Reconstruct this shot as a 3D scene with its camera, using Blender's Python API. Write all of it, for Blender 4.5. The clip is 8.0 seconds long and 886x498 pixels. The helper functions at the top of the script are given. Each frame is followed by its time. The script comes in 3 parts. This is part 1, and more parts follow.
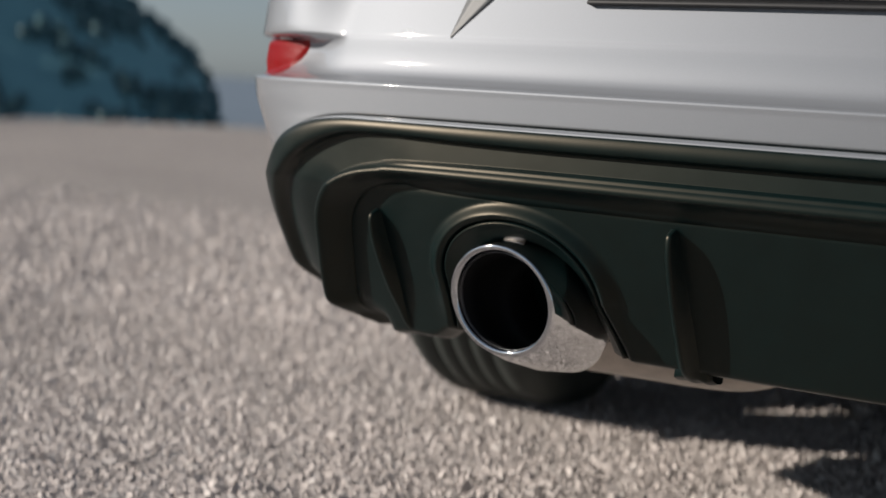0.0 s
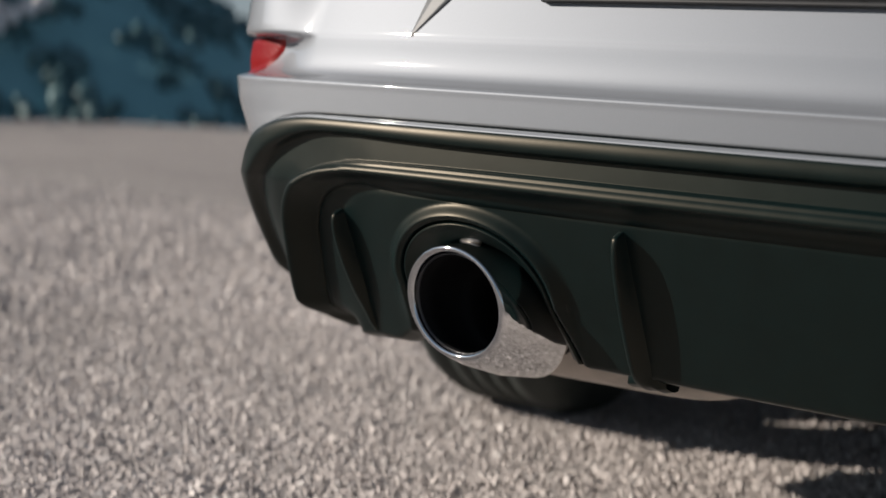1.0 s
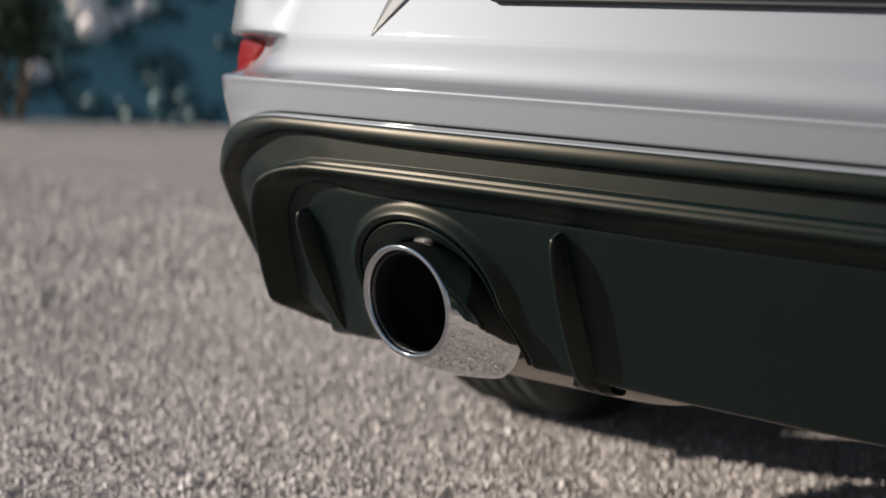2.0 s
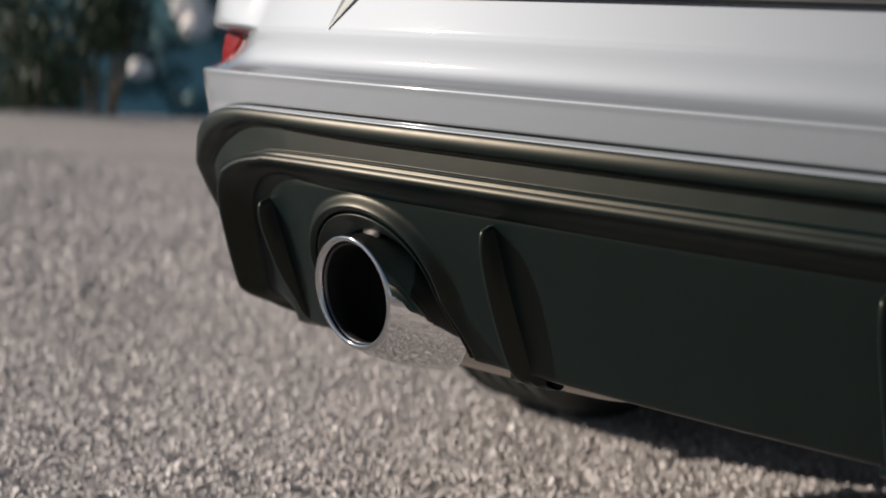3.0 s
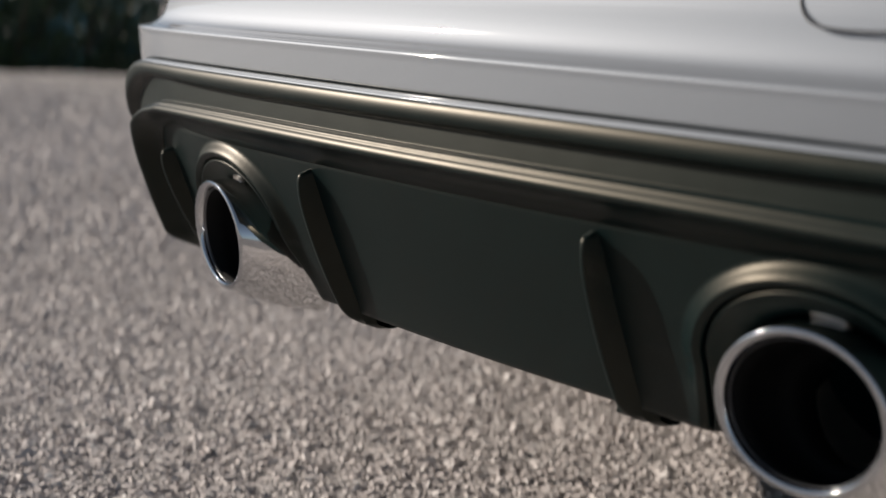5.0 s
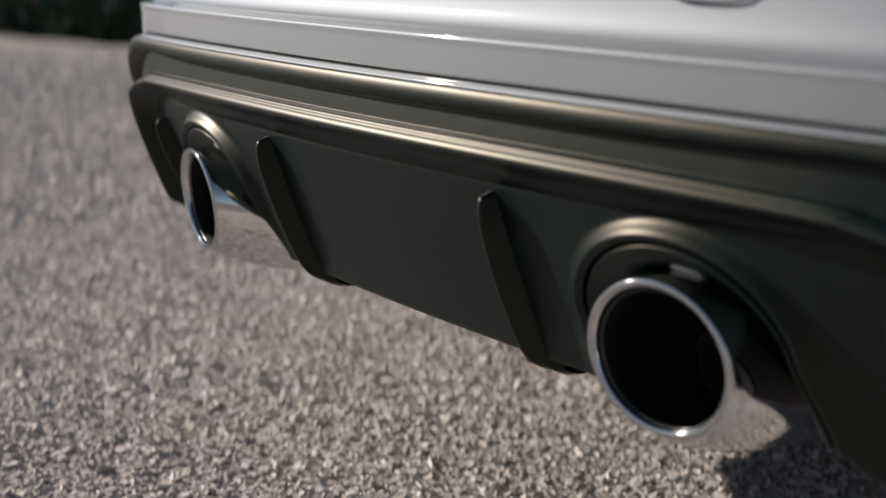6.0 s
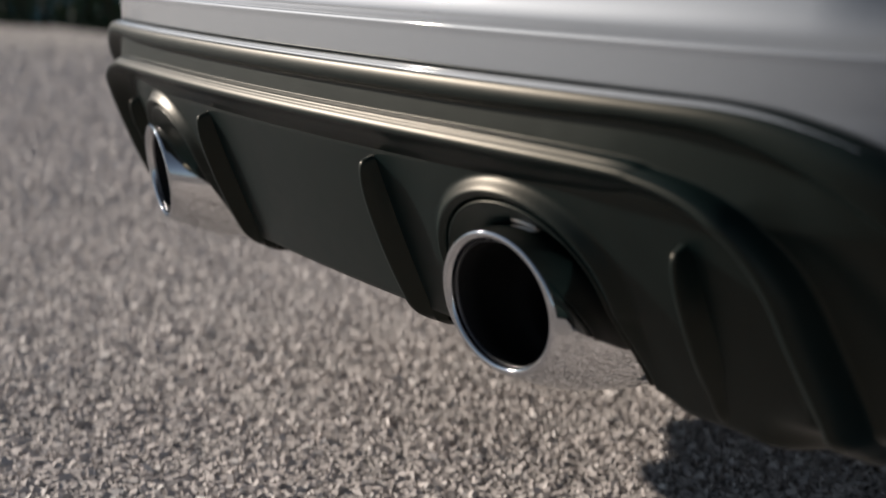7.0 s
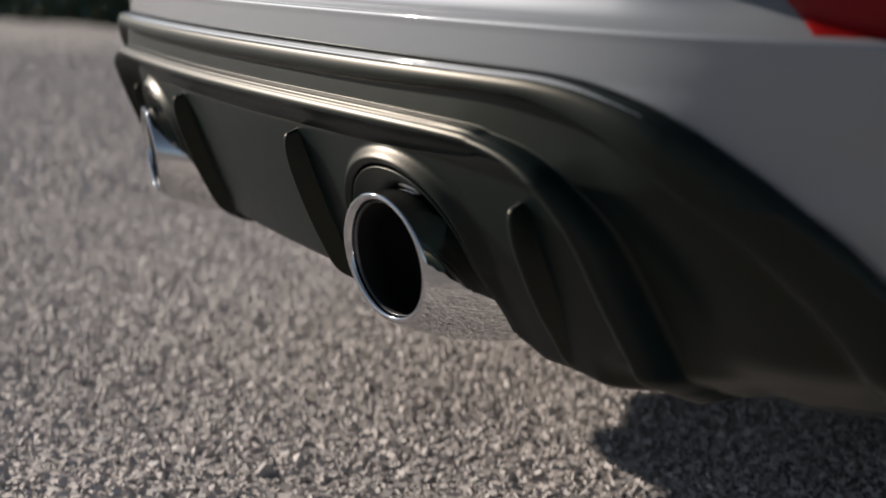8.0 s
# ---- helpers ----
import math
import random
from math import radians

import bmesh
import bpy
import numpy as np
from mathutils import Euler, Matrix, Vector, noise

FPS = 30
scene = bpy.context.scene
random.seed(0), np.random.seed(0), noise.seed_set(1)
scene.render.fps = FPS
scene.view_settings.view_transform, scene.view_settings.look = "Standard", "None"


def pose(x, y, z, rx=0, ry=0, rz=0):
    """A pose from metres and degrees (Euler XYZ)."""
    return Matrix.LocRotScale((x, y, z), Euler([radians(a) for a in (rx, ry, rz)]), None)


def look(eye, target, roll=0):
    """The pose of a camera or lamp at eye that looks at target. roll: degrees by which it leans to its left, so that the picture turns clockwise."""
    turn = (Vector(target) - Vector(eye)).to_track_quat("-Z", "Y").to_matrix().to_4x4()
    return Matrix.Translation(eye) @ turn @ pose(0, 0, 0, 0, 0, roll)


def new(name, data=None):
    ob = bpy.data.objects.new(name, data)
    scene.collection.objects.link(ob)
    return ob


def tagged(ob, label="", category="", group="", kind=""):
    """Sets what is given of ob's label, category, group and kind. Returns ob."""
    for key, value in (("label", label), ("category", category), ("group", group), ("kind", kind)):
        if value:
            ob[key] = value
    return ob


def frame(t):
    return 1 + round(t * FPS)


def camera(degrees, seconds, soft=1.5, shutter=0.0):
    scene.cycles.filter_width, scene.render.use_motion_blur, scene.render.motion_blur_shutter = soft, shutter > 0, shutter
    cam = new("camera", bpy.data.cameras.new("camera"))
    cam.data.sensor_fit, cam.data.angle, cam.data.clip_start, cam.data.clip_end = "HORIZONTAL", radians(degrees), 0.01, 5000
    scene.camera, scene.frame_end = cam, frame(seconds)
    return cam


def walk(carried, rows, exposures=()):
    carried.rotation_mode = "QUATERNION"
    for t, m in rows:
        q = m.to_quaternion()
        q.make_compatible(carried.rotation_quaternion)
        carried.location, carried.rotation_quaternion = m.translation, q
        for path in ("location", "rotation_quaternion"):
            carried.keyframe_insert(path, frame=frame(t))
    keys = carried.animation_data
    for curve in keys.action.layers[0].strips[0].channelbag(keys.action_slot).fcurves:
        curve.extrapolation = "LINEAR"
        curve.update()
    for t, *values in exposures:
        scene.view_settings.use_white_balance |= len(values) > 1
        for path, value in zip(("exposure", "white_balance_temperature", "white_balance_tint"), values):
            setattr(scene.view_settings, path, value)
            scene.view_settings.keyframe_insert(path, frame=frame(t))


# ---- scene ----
cam = camera(35.00, 8.0, shutter=0.4)
PATH = [
    (0, (0.2691, -1.1882, 0.5360), (-0.3861, -0.0751, 0.3880), 3.46),
    (0.5, (0.3169, -1.1439, 0.5351), (-0.3721, -0.0513, 0.3882), 3.56),
    (1, (0.3676, -1.1017, 0.5356), (-0.3576, -0.0327, 0.3895), 3.74),
    (1.5, (0.4213, -1.0611, 0.5364), (-0.3408, -0.0181, 0.3905), 3.87),
    (3, (0.5922, -0.9391, 0.5426), (-0.2706, 0.0213, 0.3898), 4.68),
    (3.5, (0.6508, -0.8837, 0.5435), (-0.2463, 0.0434, 0.3832), 4.66),
    (4, (0.7272, -0.8168, 0.5430), (-0.1995, 0.0788, 0.3726), 4.69),
    (4.5, (0.8016, -0.7624, 0.5485), (-0.1589, 0.0943, 0.3652), 4.45),
    (6, (1.0220, -0.6452, 0.5706), (-0.0262, 0.0868, 0.3351), 2.93),
    (6.5, (1.1058, -0.6049, 0.5734), (0.0371, 0.0938, 0.3290), 2.71),
    (7, (1.2000, -0.5670, 0.5701), (0.1111, 0.0991, 0.3237), 2.20),
    (7.5, (1.2894, -0.5274, 0.5695), (0.1754, 0.0953, 0.3221), 2.23),
    (8, (1.3969, -0.4820, 0.5650), (0.2610, 0.1006, 0.3194), 2.31),
]
walk(cam, [(t, look(eye, target, roll)) for t, eye, target, roll in PATH])
cam.data.dof.use_dof = True
cam.data.dof.focus_distance = 1.24
cam.data.dof.aperture_fstop = 3.6
cam.data.dof.aperture_ratio = 1.6

# ---- sky, sun, exposure ----
SUN = Vector((-0.781, -0.488, 0.374)).normalized()
world = bpy.data.worlds.new("sky")
scene.world = world
world.use_nodes = True
wn = world.node_tree.nodes
sky = wn.new("ShaderNodeTexSky")
sky.sky_type = "NISHITA"
sky.sun_disc = False
sky.sun_elevation = math.asin(SUN.z)
sky.sun_rotation = math.atan2(SUN.x, SUN.y)
sky.air_density, sky.dust_density, sky.ozone_density = 1.0, 0.5, 1.5
wn["Background"].inputs["Strength"].default_value = 0.055
haze = wn.new("ShaderNodeHueSaturation")
haze.inputs["Saturation"].default_value = 0.38
world.node_tree.links.new(sky.outputs["Color"], haze.inputs["Color"])
cool = wn.new("ShaderNodeMix")
cool.data_type, cool.blend_type = "RGBA", "MULTIPLY"
cool.inputs[0].default_value = 1.0
cool.inputs[7].default_value = (0.84, 0.965, 1.12, 1)
world.node_tree.links.new(haze.outputs["Color"], cool.inputs[6])
world.node_tree.links.new(cool.outputs[2], wn["Background"].inputs["Color"])
sun_data = bpy.data.lights.new("sun", "SUN")
sun_data.energy, sun_data.angle, sun_data.color = 5.0, radians(0.6), (1.0, 0.90, 0.79)
new("sun", sun_data).matrix_world = look(SUN * 30, (0, 0, 0))
scene.view_settings.exposure = 0.22


# ---- materials ----
def material(name, color, rough=0.5, metal=0.0, coat=0.0, **extra):
    m = bpy.data.materials.new(name)
    m.use_nodes = True
    b = m.node_tree.nodes["Principled BSDF"]
    b.inputs["Base Color"].default_value = (*color, 1)
    b.inputs["Roughness"].default_value = rough
    b.inputs["Metallic"].default_value = metal
    b.inputs["Coat Weight"].default_value = coat
    b.inputs["Coat Roughness"].default_value = 0.06
    for key, value in extra.items():
        b.inputs[key].default_value = value
    return m


def nodes(m):
    return m.node_tree.nodes, m.node_tree.links, m.node_tree.nodes["Principled BSDF"]


def noisy(m, scale, amount, bump_scale=0.0, bump=0.0, dist=0.001, rough=0.0):
    """Varies a material's colour and roughness with soft noise, and gives it a fine relief."""
    n, l, b = nodes(m)
    co = n.new("ShaderNodeTexCoord")
    base = b.inputs["Base Color"].default_value[:]
    tex = n.new("ShaderNodeTexNoise")
    tex.inputs["Scale"].default_value, tex.inputs["Detail"].default_value = scale, 6
    l.new(co.outputs["Object"], tex.inputs["Vector"])
    ramp = n.new("ShaderNodeMapRange")
    ramp.inputs["From Min"].default_value, ramp.inputs["From Max"].default_value = 0.3, 0.7
    ramp.inputs["To Min"].default_value, ramp.inputs["To Max"].default_value = 1 - amount, 1 + amount
    l.new(tex.outputs["Fac"], ramp.inputs["Value"])
    mul = n.new("ShaderNodeMix")
    mul.data_type, mul.blend_type = "RGBA", "MULTIPLY"
    mul.inputs[0].default_value = 1.0
    mul.inputs[6].default_value = base
    l.new(ramp.outputs["Result"], mul.inputs[7])
    l.new(mul.outputs[2], b.inputs["Base Color"])
    if rough:
        rr = n.new("ShaderNodeMapRange")
        r0 = b.inputs["Roughness"].default_value
        rr.inputs["To Min"].default_value, rr.inputs["To Max"].default_value = r0 - rough, r0 + rough
        l.new(tex.outputs["Fac"], rr.inputs["Value"])
        l.new(rr.outputs["Result"], b.inputs["Roughness"])
    if bump:
        t2 = n.new("ShaderNodeTexNoise")
        t2.inputs["Scale"].default_value, t2.inputs["Detail"].default_value = bump_scale, 3
        l.new(co.outputs["Object"], t2.inputs["Vector"])
        bp = n.new("ShaderNodeBump")
        bp.inputs["Strength"].default_value, bp.inputs["Distance"].default_value = bump, dist
        l.new(t2.outputs["Fac"], bp.inputs["Height"])
        l.new(bp.outputs["Normal"], b.inputs["Normal"])
    return m


PAINT = noisy(material("silver_paint", (0.245, 0.263, 0.290), 0.62, 0.52, 0.90, **{"Specular IOR Level": 0.2, "Coat Roughness": 0.05}), 900, 0.03, rough=0.03)
PLASTIC = noisy(material("satin_dark_plastic", (0.0022, 0.0092, 0.0100), 0.39, **{"Specular Tint": (1.0, 0.85, 0.64, 1), "Specular IOR Level": 0.28}), 40, 0.10, 2600, 0.08, 0.0004, rough=0.04)
UNDER = noisy(material("underbody_black", (0.012, 0.012, 0.012), 0.8), 12, 0.4, 90, 0.4, 0.004)
CHROME = noisy(material("chrome", (0.58, 0.59, 0.61), 0.06, 1.0), 120, 0.03, rough=0.02)
SOOT = noisy(material("soot_black_steel", (0.003, 0.003, 0.0033), 0.75, 0.0, **{"Specular IOR Level": 0.2}), 80, 0.3, rough=0.1)
STEEL = noisy(material("aluminised_steel", (0.42, 0.38, 0.34), 0.38, 0.85), 30, 0.2, rough=0.08)
RUBBER = noisy(material("tyre_rubber", (0.020, 0.026, 0.024), 0.7), 25, 0.25, 500, 0.2, 0.001)
ALLOY = noisy(material("dark_alloy", (0.18, 0.18, 0.19), 0.3, 0.9), 30, 0.1)
RED = material("red_reflector_plastic", (0.20, 0.003, 0.004), 0.36, 0.0, 0.04, **{"Specular IOR Level": 0.15})
GLASS = material("dark_tinted_glass", (0.01, 0.012, 0.014), 0.05, 0.0, 1.0)
GREYTRIM = noisy(material("plate_holder_grey", (0.030, 0.031, 0.034), 0.55), 60, 0.1)
# body silver darkened in its colour for the shaded wall of the plate recess
RECESS = noisy(material("shaded_silver_recess", (0.110, 0.118, 0.126), 0.5, 0.0, 0.2), 900, 0.03, rough=0.05)
PLATE = noisy(material("plate_white", (0.75, 0.75, 0.74), 0.3, 0.0, 0.6), 30, 0.03)

# reflector: fine prism cells
n, l, b = nodes(RED)
co, vo, bp = n.new("ShaderNodeTexCoord"), n.new("ShaderNodeTexVoronoi"), n.new("ShaderNodeBump")
vo.inputs["Scale"].default_value = 420
bp.inputs["Strength"].default_value, bp.inputs["Distance"].default_value = 0.5, 0.001
l.new(co.outputs["Object"], vo.inputs["Vector"])
l.new(vo.outputs["Distance"], bp.inputs["Height"])
l.new(bp.outputs["Normal"], b.inputs["Normal"])


def stone_material(name, per_island):
    """Crushed light stone: warm and cool greys, each stone with its own tone."""
    m = material(name, (0.5, 0.46, 0.42), 0.85)
    n, l, b = nodes(m)
    co = n.new("ShaderNodeTexCoord")
    if per_island:
        pick = n.new("ShaderNodeNewGeometry").outputs["Random Per Island"]
    else:
        v = n.new("ShaderNodeTexVoronoi")
        v.inputs["Scale"].default_value = 150
        l.new(co.outputs["Object"], v.inputs["Vector"])
        sep = n.new("ShaderNodeSeparateColor")
        l.new(v.outputs["Color"], sep.inputs["Color"])
        pick = sep.outputs["Red"]
        bp = n.new("ShaderNodeBump")
        bp.invert = True
        bp.inputs["Strength"].default_value, bp.inputs["Distance"].default_value = 1.0, 0.010
        l.new(v.outputs["Distance"], bp.inputs["Height"])
        l.new(bp.outputs["Normal"], b.inputs["Normal"])
    ramp = n.new("ShaderNodeValToRGB")
    tones = [(0.0, (0.36, 0.330, 0.322)), (0.12, (0.47, 0.428, 0.412)), (0.4, (0.53, 0.483, 0.464)),
             (0.65, (0.57, 0.522, 0.500)), (0.88, (0.62, 0.574, 0.552)), (1.0, (0.70, 0.664, 0.640))]
    while len(ramp.color_ramp.elements) < len(tones):
        ramp.color_ramp.elements.new(0.5)
    for e, (p, c) in zip(ramp.color_ramp.elements, tones):
        e.position, e.color = p, (*c, 1)
    l.new(pick, ramp.inputs["Fac"])
    big = n.new("ShaderNodeTexNoise")
    big.inputs["Scale"].default_value, big.inputs["Detail"].default_value = 1.3, 5
    l.new(co.outputs["Object"], big.inputs["Vector"])
    rng = n.new("ShaderNodeMapRange")
    rng.inputs["From Min"].default_value, rng.inputs["From Max"].default_value = 0.3, 0.7
    rng.inputs["To Min"].default_value, rng.inputs["To Max"].default_value = (0.88, 1.05) if per_island else (0.62, 0.74)
    l.new(big.outputs["Fac"], rng.inputs["Value"])
    mul = n.new("ShaderNodeMix")
    mul.data_type, mul.blend_type = "RGBA", "MULTIPLY"
    mul.inputs[0].default_value = 1.0
    l.new(ramp.outputs["Color"], mul.inputs[6])
    l.new(rng.outputs["Result"], mul.inputs[7])
    l.new(mul.outputs[2], b.inputs["Base Color"])
    return m


GRAVEL = stone_material("gravel_ground", False)
STONES = stone_material("gravel_stones", True)


def leaf_material(name, dark, light):
    m = material(name, light, 0.6)
    n, l, b = nodes(m)
    g = n.new("ShaderNodeNewGeometry")
    ramp = n.new("ShaderNodeValToRGB")
    ramp.color_ramp.elements[0].color, ramp.color_ramp.elements[1].color = (*dark, 1), (*light, 1)
    l.new(g.outputs["Random Per Island"], ramp.inputs["Fac"])
    l.new(ramp.outputs["Color"], b.inputs["Base Color"])
    return m


LEAF = leaf_material("shrub_leaf", (0.005, 0.022, 0.019), (0.050, 0.085, 0.018))
# far canopy and trees carry distance haze in their pale blue-green base colours
FAR_LEAF = leaf_material("hazed_wood_canopy", (0.150, 0.318, 0.350), (0.195, 0.380, 0.415))
WOOD_LEAF = leaf_material("hazed_tree_leaf", (0.034, 0.090, 0.098), (0.070, 0.155, 0.170))
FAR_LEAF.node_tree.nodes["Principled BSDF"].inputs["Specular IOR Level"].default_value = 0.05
BARK = noisy(material("bark", (0.10, 0.075, 0.055), 0.9), 20, 0.3, 60, 0.5, 0.01)
# rock base raised to include the haze over the distant slope
ROCK = noisy(material("hazed_pale_rock", (0.78, 0.72, 0.70), 0.9), 0.6, 0.3, 3, 0.5, 0.2)
SEA = noisy(material("far_water", (0.16, 0.20, 0.25), 0.35), 0.02, 0.1, 0.5, 0.3, 0.4)


# ---- mesh helpers ----
def link(name, verts, faces, mat, parent=None, label="", smooth=True):
    me = bpy.data.meshes.new(name)
    me.from_pydata([tuple(map(float, v)) for v in verts], [], faces)
    me.materials.append(mat)
    if smooth:
        me.polygons.foreach_set("use_smooth", [True] * len(me.polygons))
    me.update()
    ob = new(name, me)
    ob.parent = parent
    if label:
        ob["label"] = label
    return ob


def sheet(name, pts, mat, parent=None, label="", toward=None, closed=False, thick=0.0, keep=None):
    """A mesh over a grid of points [rows][columns]; its faces look towards the point 'toward' or away from it if negative."""
    pts = np.asarray(pts, float)
    nr, nc = pts.shape[:2]
    faces = []
    for i in range(nr - 1):
        for j in range(nc if closed else nc - 1):
            if keep is None or keep(pts[i, j], pts[i + 1, (j + 1) % nc]):
                faces.append((i * nc + j, i * nc + (j + 1) % nc, (i + 1) * nc + (j + 1) % nc, (i + 1) * nc + j))
    if toward is not None:
        i, j = nr // 2, nc // 2
        f = [pts[i, j], pts[i, (j + 1) % nc], pts[min(i + 1, nr - 1), j]]
        if min(i + 1, nr - 1) == i:
            f[2] = 2 * pts[i, j] - pts[i - 1, j]
        nrm = np.cross(f[1] - f[0], f[2] - f[0])
        if nrm @ (np.asarray(toward, float) - f[0]) < 0:
            faces = [q[::-1] for q in faces]
    ob = link(name, pts.reshape(-1, 3), faces, mat, parent, label)
    if thick:
        md = ob.modifiers.new("thickness", "SOLIDIFY")
        md.thickness, md.offset = thick, -1.0
    return ob


def tube(name, line, radius, mat, parent=None, label="", sides=10):
    """A round bar along a line of points."""
    line = np.asarray(line, float)
    rings = []
    for i, p in enumerate(line):
        d = line[min(i + 1, len(line) - 1)] - line[max(i - 1, 0)]
        d /= np.linalg.norm(d)
        a = np.cross(d, (0.3, 0.2, 1.0))
        a /= np.linalg.norm(a)
        b = np.cross(d, a)
        rings.append([p + radius * (math.cos(q) * a + math.sin(q) * b) for q in np.linspace(0, math.tau, sides, False)])
    ob = sheet(name, rings, mat, parent, label, closed=True)
    me = ob.data
    bm = bmesh.new()
    bm.from_mesh(me)
    bmesh.ops.holes_fill(bm, edges=[e for e in bm.edges if e.is_boundary])
    bmesh.ops.recalc_face_normals(bm, faces=bm.faces)
    bm.to_mesh(me)
    bm.free()
    return ob


def smoothstep(a, b, x):
    t = np.clip((np.asarray(x, float) - a) / (b - a), 0, 1)
    return t * t * (3 - 2 * t)


def spline(keys, n):
    """A smooth line (Catmull-Rom) of n points through each pair of keys."""
    k = np.asarray(keys, float)
    k = np.vstack([2 * k[0] - k[1], k, 2 * k[-1] - k[-2]])
    out = []
    for i in range(1, len(k) - 2):
        for t in np.linspace(0, 1, n, False):
            a, b, c, d = k[i - 1:i + 3]
            out.append(0.5 * (2 * b + (c - a) * t + (2 * a - 5 * b + 4 * c - d) * t * t + (3 * b - a - 3 * c + d) * t ** 3))
    out.append(k[-2])
    return np.array(out)


# ---- the car's rear in plan ----
W_END = 1.25


def plan(w):
    """The rear's outline in plan at w (the distance from the car's middle, then along its flank): place and outward normal."""
    s, a = (-1 if w < 0 else 1), abs(w)
    if a <= 0.88:
        x, y = a, -0.033 + 0.14 * a ** 2 + 0.6 * a ** 8
        dx, dy = 1.0, 0.28 * a + 4.8 * a ** 7
    else:
        t = (a - 0.88) / 0.37
        y0, m0 = -0.033 + 0.14 * 0.88 ** 2 + 0.6 * 0.88 ** 8, 0.28 * 0.88 + 4.8 * 0.88 ** 7
        h = (2 * t ** 3 - 3 * t ** 2 + 1, t ** 3 - 2 * t ** 2 + t, -2 * t ** 3 + 3 * t ** 2, t ** 3 - t ** 2)
        g = (6 * t ** 2 - 6 * t, 3 * t ** 2 - 4 * t + 1, -6 * t ** 2 + 6 * t, 3 * t ** 2 - 2 * t)
        px, py = (0.88, 0.37, 0.925, 0.0), (y0, 0.37 * m0, 0.70, 0.30)
        x, y = sum(p * q for p, q in zip(h, px)), sum(p * q for p, q in zip(h, py))
        dx, dy = sum(p * q for p, q in zip(g, px)), sum(p * q for p, q in zip(g, py))
    k = math.hypot(dx, dy)
    return (s * x, y), (s * dy / k, -dx / k)


def skin(w, z, off):
    """A point of the rear's skin: off is how far it lies inside the outline."""
    (x, y), (nx, ny) = plan(w)
    return (x - nx * off, y - ny * off, z)


def tuck(z):
    """How far the rear draws in under the rims."""
    t = np.maximum(0.43 - z, 0)
    return 0.36 * t + 0.5 * t * t


def draw_in(w, z):
    """The same at any w: the corners draw in from higher up."""
    return float(tuck(z) + 0.026 * smoothstep(0.302, 0.276, z) ** 2 * smoothstep(0.56, 0.60, abs(w)) * smoothstep(0.72, 0.66, abs(w))
                 + 0.024 * smoothstep(0.62, 0.80, abs(w)) * smoothstep(0.525, 0.43, z)
                 + 0.030 * smoothstep(0.330, 0.280, z) ** 2 * smoothstep(0.65, 0.70, abs(w))
                 + 0.040 * smoothstep(0.292, 0.258, z) ** 2 * smoothstep(0.56, 0.62, abs(w)))


car = new("car")
tagged(car, "silver hatchback with dark diffuser parked on pale gravel", "car")

# upper edge of the diffuser (w, z) and the crest of its second rim
EDGE = [(0, 0.5045), (0.25, 0.5045), (0.50, 0.5035), (0.58, 0.5012), (0.63, 0.4930), (0.67, 0.4785), (0.705, 0.4565), (0.737, 0.4310),
        (0.767, 0.4020), (0.800, 0.3580), (0.832, 0.3000), (0.848, 0.2700), (0.853, 0.2600)]
CREST = [(0, 0.4535), (0.25, 0.4535), (0.465, 0.4525), (0.507, 0.4500), (0.540, 0.4440), (0.567, 0.4330), (0.589, 0.4150), (0.604, 0.3910),
         (0.614, 0.3600), (0.624, 0.3300), (0.632, 0.3050), (0.636, 0.2830), (0.638, 0.2640)]
edge_line, crest_line = spline(EDGE, 24), spline(CREST, 24)
RIM = 0.0235
inner_line = np.array([c + (c - e) / np.linalg.norm(c - e) * RIM for e, c in zip(edge_line, crest_line)])


def edge_z(w):
    return float(np.interp(abs(w), edge_line[:, 0], edge_line[:, 1]))


# ---- bumper ----
def bumper_profile(w):
    """(z, off) rows from the top of the bumper down to the edge of the diffuser."""
    a = abs(w)
    over = float(smoothstep(0.60, 0.70, a))
    rows = []
    for z in np.linspace(0.70, 0.589, 16):
        rows.append((z, (1 - over) * (0.030 + 0.33 * (z - 0.588)) + over * (0.008 + 0.10 * (z - 0.588))))
    for z, c, e in ((0.5870, 0.0297, 0.0085), (0.5850, 0.0294, 0.0115), (0.5835, 0.0291, 0.0180), (0.5825, 0.0289, 0.0280), (0.5800, 0.0285, 0.0400),
                    (0.5740, 0.0280, 0.0420), (0.5660, 0.0270, 0.0405), (0.5580, 0.0255, 0.0365), (0.5520, 0.0235, 0.0315), (0.5470, 0.0206, 0.0260),
                    (0.5430, 0.0168, 0.0196), (0.5402, 0.0120, 0.0132), (0.5385, 0.0070, 0.0074), (0.5375, 0.0030, 0.0030), (0.5365, 0.0008, 0.0008),
                    (0.5350, -0.0002, -0.0002), (0.5335, 0.0000, 0.0000), (0.5310, 0.0006, 0.0006)):
        rows.append((z, (1 - over) * c + over * e))
    low = edge_z(w) + 0.0018 - 0.06 * float(smoothstep(0.84, 1.05, a))
    for t in np.linspace(0.12, 1, 16):
        z = 0.531 + (low - 0.531) * t
        rows.append((z, 0.0006 + 0.10 * min(0.531 - z, 0.030 + 0.2 * (0.501 - z)) + draw_in(w, z)))
    z, o = rows[-1]
    rows += [(z - 0.0015, o + 0.0015), (z - 0.002, o + 0.005), (z - 0.001, o + 0.016)]
    return rows


def bumper_off(w, z):
    p = bumper_profile(w)[::-1]
    return float(np.interp(z, [q[0] for q in p[4:]], [q[1] for q in p[4:]]))


